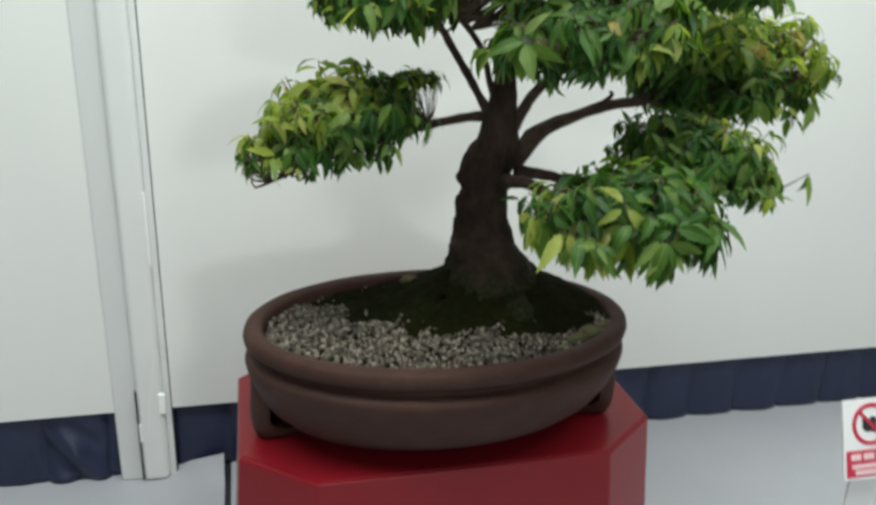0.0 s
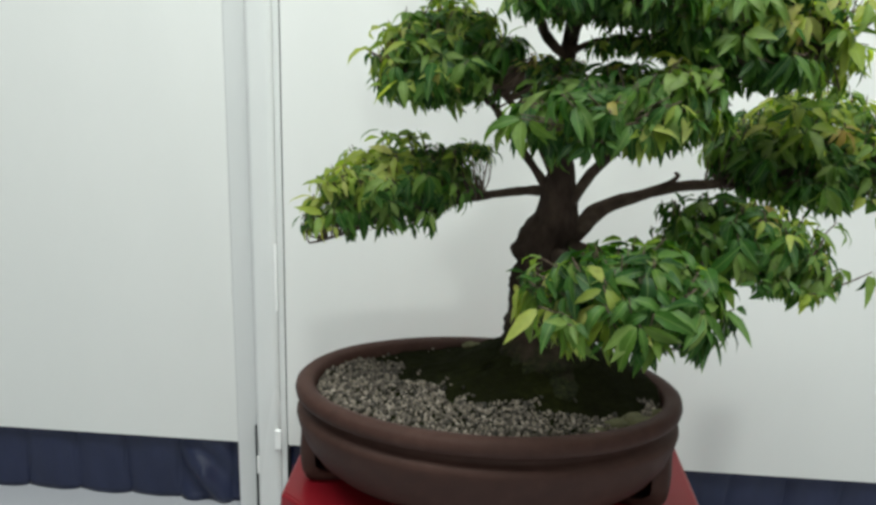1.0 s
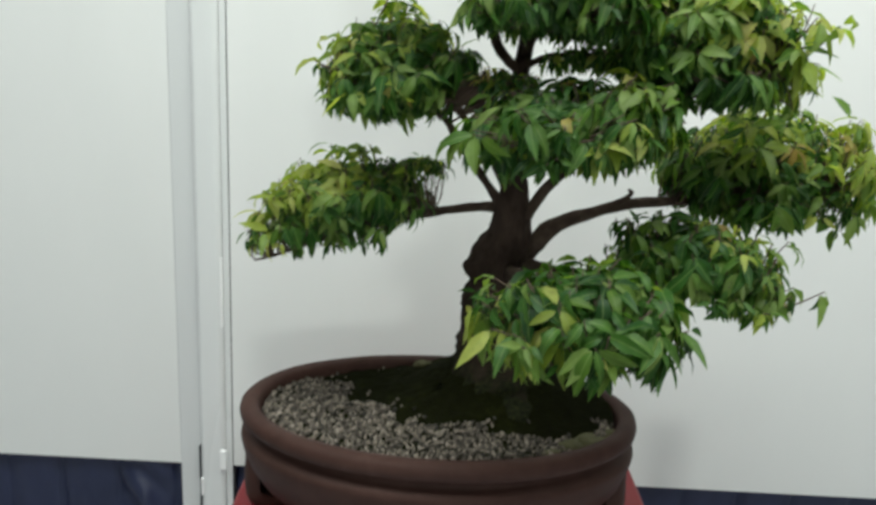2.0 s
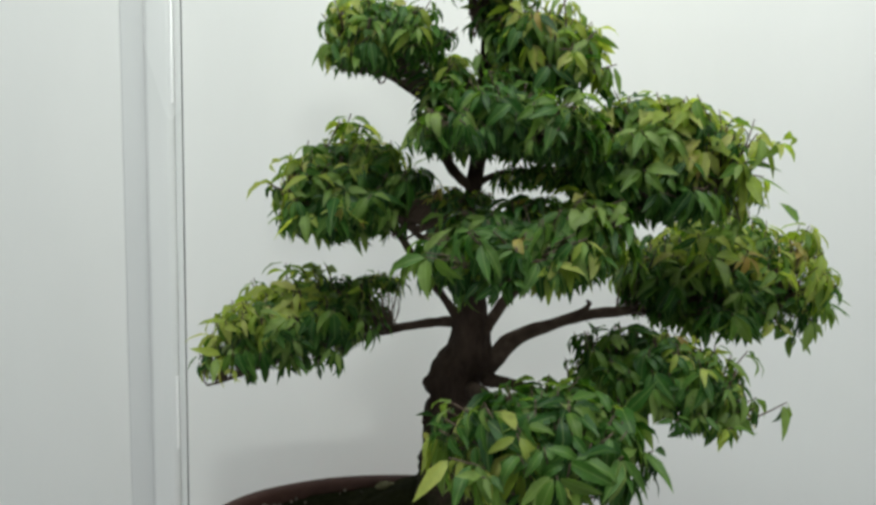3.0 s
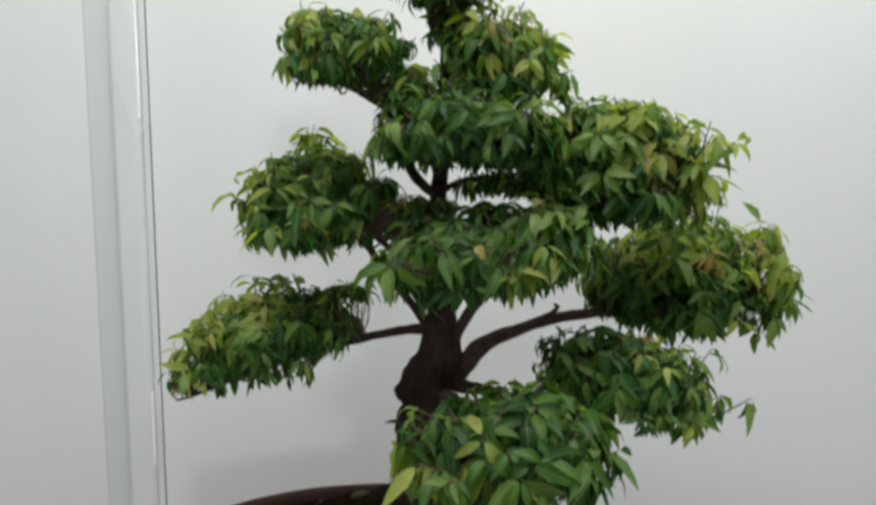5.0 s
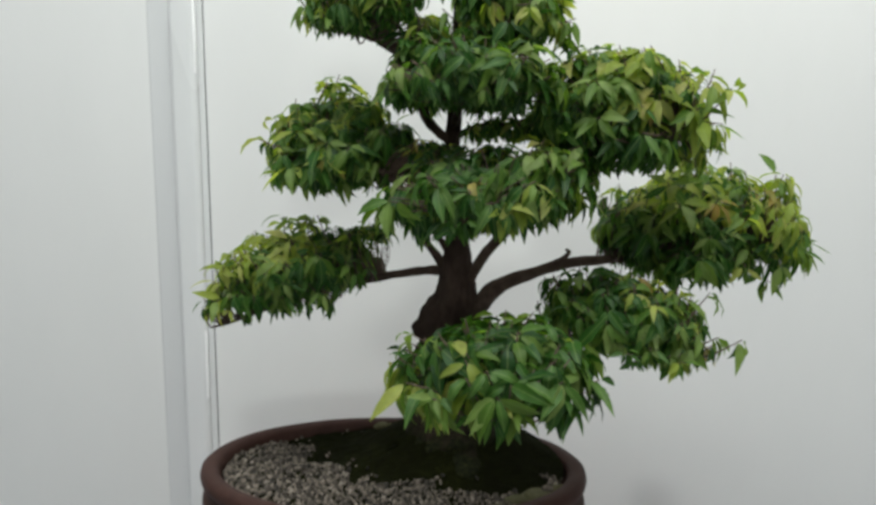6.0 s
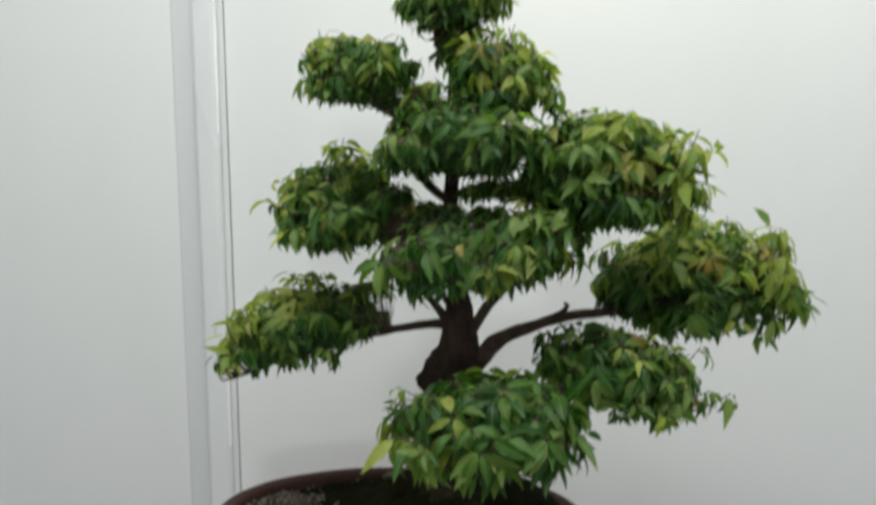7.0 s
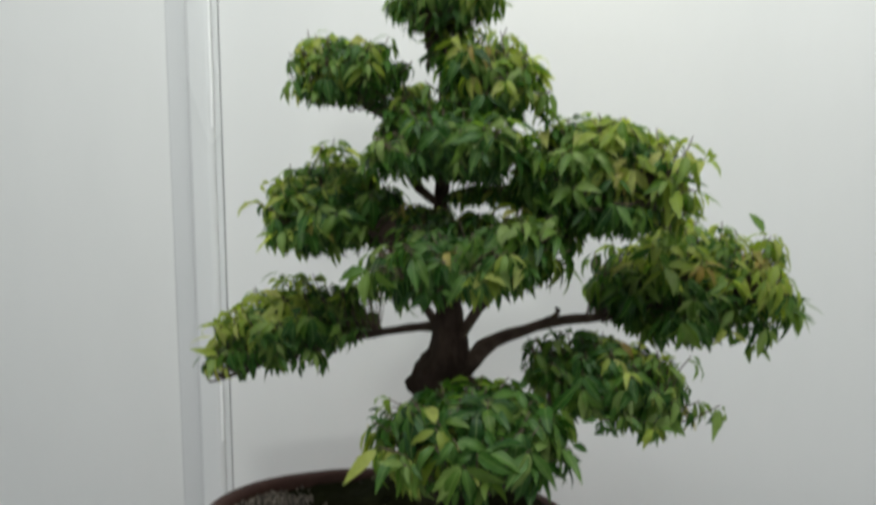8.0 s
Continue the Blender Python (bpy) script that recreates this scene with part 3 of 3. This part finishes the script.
BOUGHS = {
    "A": [(0.355, 1.855, 1.318, 0.014), (0.30, 1.85, 1.318, 0.0105), (0.20, 1.815, 1.308, 0.009), (0.10, 1.80, 1.285, 0.008), (0.00, 1.79, 1.255, 0.006), (-0.115, 1.765, 1.212, 0.003)],
    "B": [(0.352, 1.85, 1.31, 0.015), (0.318, 1.84, 1.36, 0.009), (0.26, 1.80, 1.44, 0.008), (0.20, 1.79, 1.52, 0.007), (0.12, 1.78, 1.555, 0.006), (0.03, 1.76, 1.58, 0.003)],
    "B2": [(0.362, 1.85, 1.33, 0.011), (0.338, 1.83, 1.38, 0.007), (0.29, 1.76, 1.47, 0.006), (0.22, 1.72, 1.54, 0.006), (0.15, 1.70, 1.58, 0.003)],
    "F": [(0.390, 1.835, 1.215, 0.022), (0.425, 1.84, 1.252, 0.0195), (0.457, 1.85, 1.284, 0.0175), (0.53, 1.85, 1.316, 0.0125), (0.61, 1.845, 1.341, 0.0115), (0.72, 1.86, 1.350, 0.010), (0.86, 1.865, 1.365, 0.007), (1.0, 1.86, 1.38, 0.003)],
    "F2": [(0.560, 1.848, 1.328, 0.009), (0.592, 1.835, 1.349, 0.0065), (0.607, 1.828, 1.366, 0.0045), (0.600, 1.822, 1.374, 0.003)],
    "E": [(0.395, 1.82, 1.208, 0.016), (0.46, 1.79, 1.203, 0.011), (0.55, 1.72, 1.196, 0.009), (0.66, 1.63, 1.222, 0.008), (0.78, 1.58, 1.225, 0.004)],
    "D": [(0.37, 1.80, 1.19, 0.016), (0.39, 1.70, 1.21, 0.012), (0.42, 1.56, 1.20, 0.010), (0.44, 1.42, 1.20, 0.007), (0.46, 1.32, 1.19, 0.003)],
    "G": [(0.392, 1.83, 1.30, 0.014), (0.43, 1.84, 1.36, 0.0115), (0.50, 1.82, 1.44, 0.010), (0.60, 1.74, 1.53, 0.008), (0.68, 1.65, 1.60, 0.006), (0.76, 1.60, 1.64, 0.003)],
    "C": [(0.362, 1.81, 1.44, 0.012), (0.375, 1.72, 1.485, 0.010), (0.40, 1.58, 1.495, 0.007), (0.41, 1.46, 1.50, 0.003)],
    "C2": [(0.362, 1.80, 1.46, 0.009), (0.43, 1.68, 1.50, 0.007), (0.50, 1.55, 1.515, 0.003)],
    "H": [(0.358, 1.75, 1.63, 0.009), (0.38, 1.66, 1.68, 0.007), (0.41, 1.55, 1.69, 0.003)],
    "H2": [(0.355, 1.76, 1.60, 0.010), (0.315, 1.73, 1.635, 0.010), (0.295, 1.70, 1.68, 0.008), (0.30, 1.66, 1.72, 0.003)],
    "H3": [(0.36, 1.755, 1.61, 0.008), (0.41, 1.73, 1.632, 0.006), (0.47, 1.68, 1.638, 0.0045), (0.55, 1.65, 1.66, 0.003)],
    "J": [(0.364, 1.74, 1.70, 0.009), (0.31, 1.79, 1.745, 0.008), (0.25, 1.80, 1.772, 0.007), (0.19, 1.74, 1.805, 0.005), (0.14, 1.68, 1.82, 0.003)],
    "I": [(0.366, 1.72, 1.77, 0.008), (0.41, 1.68, 1.80, 0.006), (0.46, 1.63, 1.82, 0.003)],
    "K2": [(0.367, 1.71, 1.87, 0.007), (0.34, 1.69, 1.915, 0.005), (0.33, 1.66, 1.96, 0.003)],
}
for key, pts in BOUGHS.items():
    limb(pts)

# foliage pads: centre, half-sizes, whorls, leaf length, share of young, lit-looking leaves, bronze share, limb to grow
# from, fall of the pad along x, depth of the trimmed underside, side where paler young leaves also imitate light
PADS = {
    "A": ((0.020, 1.80, 1.312), (0.172, 0.160, 0.090), 165, 0.058, 0.55, 0.02, "A", 0.16, 0.074, (-0.7, 0.0, 0.6)),
    "B": ((0.118, 1.775, 1.573), (0.146, 0.145, 0.110), 175, 0.062, 0.42, 0.07, "B", 0.06, 0.080, (-0.6, 0.0, 0.7)),
    "C": ((0.424, 1.535, 1.512), (0.164, 0.140, 0.078), 165, 0.064, 0.12, 0.02, "C", 0.10, 0.066, (0.7, -0.3, 0.2)),
    "D": ((0.446, 1.392, 1.234), (0.150, 0.130, 0.078), 170, 0.073, 0.46, 0.0, "D", -0.02, 0.058, (-0.8, -0.4, -0.5)),
    "E": ((0.694, 1.610, 1.278), (0.160, 0.165, 0.078), 155, 0.058, 0.22, 0.01, "E", -0.20, 0.066, (0.8, 0.0, 0.2)),
    "F": ((0.900, 1.900, 1.408), (0.200, 0.215, 0.136), 225, 0.064, 0.66, 0.05, "F", 0.0, 0.112, (0.4, 0.0, 0.9)),
    "F2": ((0.760, 1.880, 1.390), (0.075, 0.080, 0.085), 55, 0.056, 0.06, 0.04, "F", 0.0, 0.075, (0.0, 0.0, 1.0)),
    "G": ((0.674, 1.630, 1.645), (0.162, 0.130, 0.118), 195, 0.062, 0.60, 0.03, "G", -0.05, 0.100, (0.5, -0.1, 0.8)),
    "H": ((0.405, 1.540, 1.710), (0.140, 0.115, 0.072), 120, 0.060, 0.10, 0.01, "H", 0.0, 0.060, (0.3, 0.0, 0.6)),
    "I": ((0.460, 1.625, 1.832), (0.102, 0.088, 0.082), 100, 0.052, 0.44, 0.02, "I", 0.0, 0.075, (0.6, 0.0, 0.7)),
    "J": ((0.186, 1.640, 1.848), (0.102, 0.090, 0.074), 110, 0.049, 0.36, 0.03, "J", 0.0, 0.060, (-0.7, 0.0, 0.6)),
    "K": ((0.374, 1.660, 1.998), (0.102, 0.086, 0.070), 84, 0.051, 0.60, 0.02, "K2", 0.0, 0.066, (0.2, 0.0, 0.9)),
    "L": ((0.305, 1.740, 1.785), (0.042, 0.050, 0.055), 20, 0.050, 0.90, 0.08, "J", 0.0, 0.060, (0.0, 0.0, 1.0)),
    "M": ((0.325, 1.700, 1.582), (0.062, 0.035, 0.024), 24, 0.044, 0.70, 0.70, "B2", 0.0, 0.022, (0.0, 0.0, 1.0)),
    "T": ((0.455, 1.650, 1.628), (0.070, 0.050, 0.026), 22, 0.050, 0.30, 0.02, "H3", 0.0, 0.024, (0.0, 0.0, 1.0)),
    "N": ((0.302, 1.640, 1.730), (0.058, 0.060, 0.075), 34, 0.054, 0.14, 0.02, "H2", 0.0, 0.070, (0.0, 0.0, 1.0)),
    "P": ((0.402, 1.675, 1.905), (0.060, 0.050, 0.050), 24, 0.052, 0.30, 0.0, "K2", 0.0, 0.045, (0.5, 0.0, 0.8)),
    "R": ((0.555, 1.640, 1.640), (0.060, 0.060, 0.060), 32, 0.054, 0.10, 0.01, "H3", 0.0, 0.055, (0.0, 0.0, 1.0)),
    "S": ((0.580, 1.700, 1.552), (0.062, 0.050, 0.050), 26, 0.054, 0.05, 0.0, "G", 0.0, 0.040, (0.0, 0.0, 1.0)),
    "Q": ((0.180, 1.810, 1.398), (0.055, 0.045, 0.022), 11, 0.048, 0.75, 0.10, "A", 0.0, 0.014, (0.0, 0.0, 1.0)),
}

SECTIONS = [(0.0, 0.0), (0.13, 0.60), (0.38, 1.0), (0.70, 0.60), (1.0, 0.0)]


def leaf_template():
    verts, uvs = [(0, 0, 0)], [(0, 0)]
    for u, w in SECTIONS[1:4]:
        for s in (-1, 0, 1):
            verts.append((u, s * w, 0.16 * abs(s) * w))
            uvs.append((u, abs(s) * w))
    verts.append((1, 0, 0))
    uvs.append((1, 0))
    faces = [(0, 2, 1), (0, 3, 2)]
    for i in (1, 4):
        faces += [(i, i + 1, i + 4, i + 3), (i + 1, i + 2, i + 5, i + 4)]
    faces += [(7, 8, 10), (8, 9, 10)]
    return np.array(verts, float), faces, np.array(uvs, float)


LV, LF, LU = leaf_template()


def leaf_points(length, width, droop, twist):
    """One leaf's vertices in its own frame: x along, z out of the blade."""
    u, v, w = LV[:, 0], LV[:, 1] * width * 0.5, LV[:, 2] * width
    bend = max(droop, 0.05)
    x = length * np.sin(bend * u) / bend + w * np.sin(bend * u)
    z = w * np.cos(bend * u) - length * (1 - np.cos(bend * u)) / bend
    t = twist * u
    return np.stack([x, v * np.cos(t) - w * np.sin(t) * 0.3, z + v * np.sin(t)], -1)


def leaf_frame(p, way, face):
    x = way / np.linalg.norm(way)
    z = face - x * face.dot(x)
    z = z / (np.linalg.norm(z) + 1e-9)
    y = np.cross(z, x)
    return np.stack([x, y, z], -1), p


def grow(key):
    """Whorls of a pad: per leaf its place, frame, sizes and kind; and the twigs that carry them.

    Shoots ring the dome with long drooping leaves, small ones coloured dark as shade fill the inside, and the underside
    is trimmed flat.
    """
    centre, size, whorls, length, young, bronze, source, fall, depth, sun = PADS[key]
    rng = np.random.RandomState(sum(map(ord, key)) * 7 + 3)
    centre, size, sun = np.array(centre), np.array(size), np.array(sun)
    sun = sun / np.linalg.norm(sun)
    seed = rng.uniform(0, 50)
    limb_line = spline(BOUGHS[source], 24)[9:, :3]
    leaves, twigs = [], []
    for k in range(int(whorls * 2.8)):
        inner = rng.rand() < 0.30 and whorls > 30
        d = rng.randn(3)
        d /= np.linalg.norm(d)
        if not inner and d[2] < -0.35 and rng.rand() < 0.75:
            d[2] *= -0.8
            d /= np.linalg.norm(d)
        lump = 0.96 + 0.34 * noise.noise(Vector(d * 2.4) + Vector((seed, 0, 0))) + 0.18 * noise.noise(Vector(d * 5.5) + Vector((seed, 9, 0)))
        patch = noise.noise(Vector(d * 3.4) + Vector((3, seed, 5))) + 0.15 * rng.randn()
        lump += 0.16 * max(-0.4, min(0.4, patch))
        r = lump * (0.84 * rng.rand() ** 0.4 if inner else rng.uniform(0.86, 1.06))
        if d[2] > 0.3 and not inner and rng.rand() < 0.22:
            continue
        wisp = d[2] > 0.25 and not inner and rng.rand() < 0.24
        if wisp:
            r *= rng.uniform(1.03, 1.13)
        p = centre + d * size * r * (1.0, 1.0, 1.10 if d[2] > 0 else 1.0)
        p[2] = max(p[2], centre[2] - depth + 0.020 + rng.uniform(0.0, 0.018))
        low = p[2] < centre[2] - depth + 0.055
        p[2] += fall * (p[0] - centre[0])
        # the twig
        near = limb_line[np.argmin(((limb_line - p) ** 2).sum(1))]
        mid = near * 0.5 + p * 0.5 + np.array([0, 0, -0.008]) + rng.randn(3) * 0.008
        thin = 0.4 if whorls < 12 else 1.0
        twigs.append([(*near, 0.0030 * thin), (*mid, 0.0019 * thin), (*p, 0.0010 * thin)])
        out = d * np.array([1.0, 1.0, 0.5])
        out = out / np.linalg.norm(out)
        top = max(0.0, d[2])
        # shoots with long leaves stand among finer growth, whose darker colour also stands for shade
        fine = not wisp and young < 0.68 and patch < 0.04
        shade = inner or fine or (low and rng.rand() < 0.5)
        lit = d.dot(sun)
        # light put into colour: paler leaf kinds towards sun and top, dark inside
        pale_share = (0.35 if shade and not inner else 0.0 if inner else 1.0) * young * min(1.9, max(0.04, 0.20 + 1.55 * lit + 0.5 * max(0.0, sun[2]) * max(0.0, d[2] - 0.3)))
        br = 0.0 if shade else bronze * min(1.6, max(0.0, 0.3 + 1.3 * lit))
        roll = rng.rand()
        shoot = 3 if roll < br else (2 if roll < br + pale_share else (1 if roll < br + pale_share + (0.14 if shade else 0.46 if sun[2] > 0 else 0.34) else 0))
        n = rng.randint(3, 5) if wisp else rng.randint(4, 8)
        turn = rng.uniform(0, 6.28)
        axis = out + np.array([0, 0, 0.6 * top])
        axis /= np.linalg.norm(axis)
        s1 = np.cross(axis, [0.31, 0.17, 0.9])
        s1 /= np.linalg.norm(s1)
        s2 = np.cross(axis, s1)
        scale = (0.58 if inner else 0.58 if fine else 0.90) * (0.72 if low else 1.0)
        hang = rng.uniform(0.15, 0.85)
        for i in range(n):
            a = turn + i * 2.4 + rng.uniform(-0.3, 0.3)
            ring_way = s1 * math.cos(a) + s2 * math.sin(a)
            ring_way[2] *= 0.6
            way = ring_way * rng.uniform(0.5, 1.0) + out * rng.uniform(0.1, 0.55)
            way[2] -= (hang + rng.uniform(0.0, 0.45)) * (1.0 - 0.6 * top)
            way[2] = rng.uniform(-0.30, 0.22) if wisp else min(way[2], 0.18)
            size_l = length * scale * rng.uniform(0.65, 1.22)
            face = out * 0.65 + np.array([0, 0, 0.7]) + rng.randn(3) * 0.42
            face[2] = max(face[2], 0.35)
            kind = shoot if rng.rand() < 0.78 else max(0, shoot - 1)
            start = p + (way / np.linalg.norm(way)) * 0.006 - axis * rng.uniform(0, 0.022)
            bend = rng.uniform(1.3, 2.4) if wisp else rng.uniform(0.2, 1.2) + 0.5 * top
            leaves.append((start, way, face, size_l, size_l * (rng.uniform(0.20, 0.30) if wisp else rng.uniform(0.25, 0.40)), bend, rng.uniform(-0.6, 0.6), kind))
    return leaves, twigs


MATS = [LEAF_DARK, LEAF_MID, LEAF_YOUNG_LIT, LEAF_BRONZE]
SINGLE = {"C": 90, "D": 110, "H": 50, "G": 50}
for key in PADS:
    leaves, twigs = grow(key)
    # the leaves on the side towards the visitor stay single leaves
    order = sorted(range(len(leaves)), key=lambda i: leaves[i][0][1] - 0.5 * abs(leaves[i][0][2] - PADS[key][0][2]))
    singles = set(order[:SINGLE.get(key, 0)])
    verts, faces, kinds, uvs = [], [], [], []
    for i, (p, way, face, ln, wd, droop, twist, kind) in enumerate(leaves):
        if i in singles:
            continue
        rot, at = leaf_frame(p, way, face)
        base = len(verts)
        verts.extend(leaf_points(ln, wd, droop, twist) @ rot.T + at)
        faces.extend(tuple(v + base for v in f) for f in LF)
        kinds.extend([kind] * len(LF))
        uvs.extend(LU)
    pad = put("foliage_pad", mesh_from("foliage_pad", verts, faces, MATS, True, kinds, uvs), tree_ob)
    tagged(pad, kind="stuff")
    tv, tf = [], []
    for pts in twigs:
        v, f = tube(pts, 6, 5, 0.1, 60.0, len(tv))
        tv.extend(v)
        tf.extend(f)
    tagged(put("twig", mesh_from("twig", tv, tf, TWIG), pad), kind="stuff")
    shapes = {}
    for i in sorted(singles):
        p, way, face, ln, wd, droop, twist, kind = leaves[i]
        form = (kind, round(droop * 2), round(twist * 2))
        if form not in shapes:
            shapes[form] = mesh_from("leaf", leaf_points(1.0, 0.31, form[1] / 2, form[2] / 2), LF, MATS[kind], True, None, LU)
        rot, at = leaf_frame(p, way, face)
        m = Matrix([[*(rot[r] * ln), at[r]] for r in range(3)] + [[0, 0, 0, 1]])
        ob = put("leaf", shapes[form], pad)
        ob.matrix_parent_inverse = Matrix.Identity(4)
        ob.matrix_basis = pad.matrix_world.inverted() @ m

# ---- warning sign ----
sign = tagged(empty("warning_sign", 1.08, 1.43, 0), "white warning sign with a red ring on a slim stand", "sign")
LEAN = Matrix.Translation((1.015, 1.396, 0.639)) @ Matrix.Rotation(radians(-19), 4, "X")
SW, SH = 0.132, 0.168


def sign_part(name, bm, mat, label=""):
    bmesh.ops.transform(bm, matrix=LEAN, verts=bm.verts)
    return part(name, bm, mat, sign, label)


sign_part("board", box(0, SW, 0, 0.005, 0, SH, 0.0015), SIGN_WHITE)
sign_part("red_panel", box(0.006, SW - 0.006, -0.0012, 0.001, 0.006, 0.062), SIGN_RED)
for x0, x1, z in ((0.016, 0.040, 0.042), (0.046, 0.072, 0.042), (0.078, 0.112, 0.042), (0.018, 0.112, 0.024), (0.026, 0.104, 0.011)):
    sign_part("text_bar", box(x0, x1, -0.0022, 0, z, z + (0.013 if z > 0.03 else 0.009)), SIGN_PINK)


def ring(cx, cz, r0, r1):
    bm = bmesh.new()
    loops = []
    for r in (r0, r1):
        loops.append([[bm.verts.new((cx + r * math.cos(a * math.pi / 24), y, cz + r * math.sin(a * math.pi / 24))) for a in range(48)] for y in (-0.002, 0.0005)])
    for k in range(48):
        j = (k + 1) % 48
        bm.faces.new((loops[0][0][k], loops[0][0][j], loops[1][0][j], loops[1][0][k]))
        bm.faces.new((loops[1][0][k], loops[1][0][j], loops[1][1][j], loops[1][1][k]))
        bm.faces.new((loops[0][0][k], loops[0][0][j], loops[0][1][j], loops[0][1][k]))
    return bm


RC = (SW / 2, 0.115)
sign_part("ring", ring(*RC, 0.036, 0.044), SIGN_RED, "red prohibition ring")
bm = box(-0.037, 0.037, -0.0026, -0.0006, -0.0035, 0.0035)
bmesh.ops.transform(bm, matrix=Matrix.Translation((RC[0], 0, RC[1])) @ Matrix.Rotation(radians(45), 4, "Y"), verts=bm.verts)
sign_part("bar", bm, SIGN_RED)
bm = bmesh.new()
for px, pz, pr in ((-0.006, -0.002, 0.014), (0.006, 0.006, 0.010), (-0.014, 0.008, 0.006), (0.010, -0.010, 0.008)):
    bmesh.ops.create_cone(bm, cap_ends=True, segments=16, radius1=pr, radius2=pr, depth=0.0016 + 0.0002 * pr * 100, matrix=Matrix.Translation((RC[0] + px, -0.0006, RC[1] + pz)) @ Matrix.Rotation(radians(90), 4, "X"))
sign_part("pictogram", bm, SIGN_BLACK)
part("post", box(1.046, 1.116, 1.412, 1.420, 0.02, 0.672, 0.002), SIGN_WHITE, sign, "white upright sheet")
part("foot", box(1.006, 1.156, 1.346, 1.496, 0.002, 0.02, 0.004), SIGN_WHITE, sign)
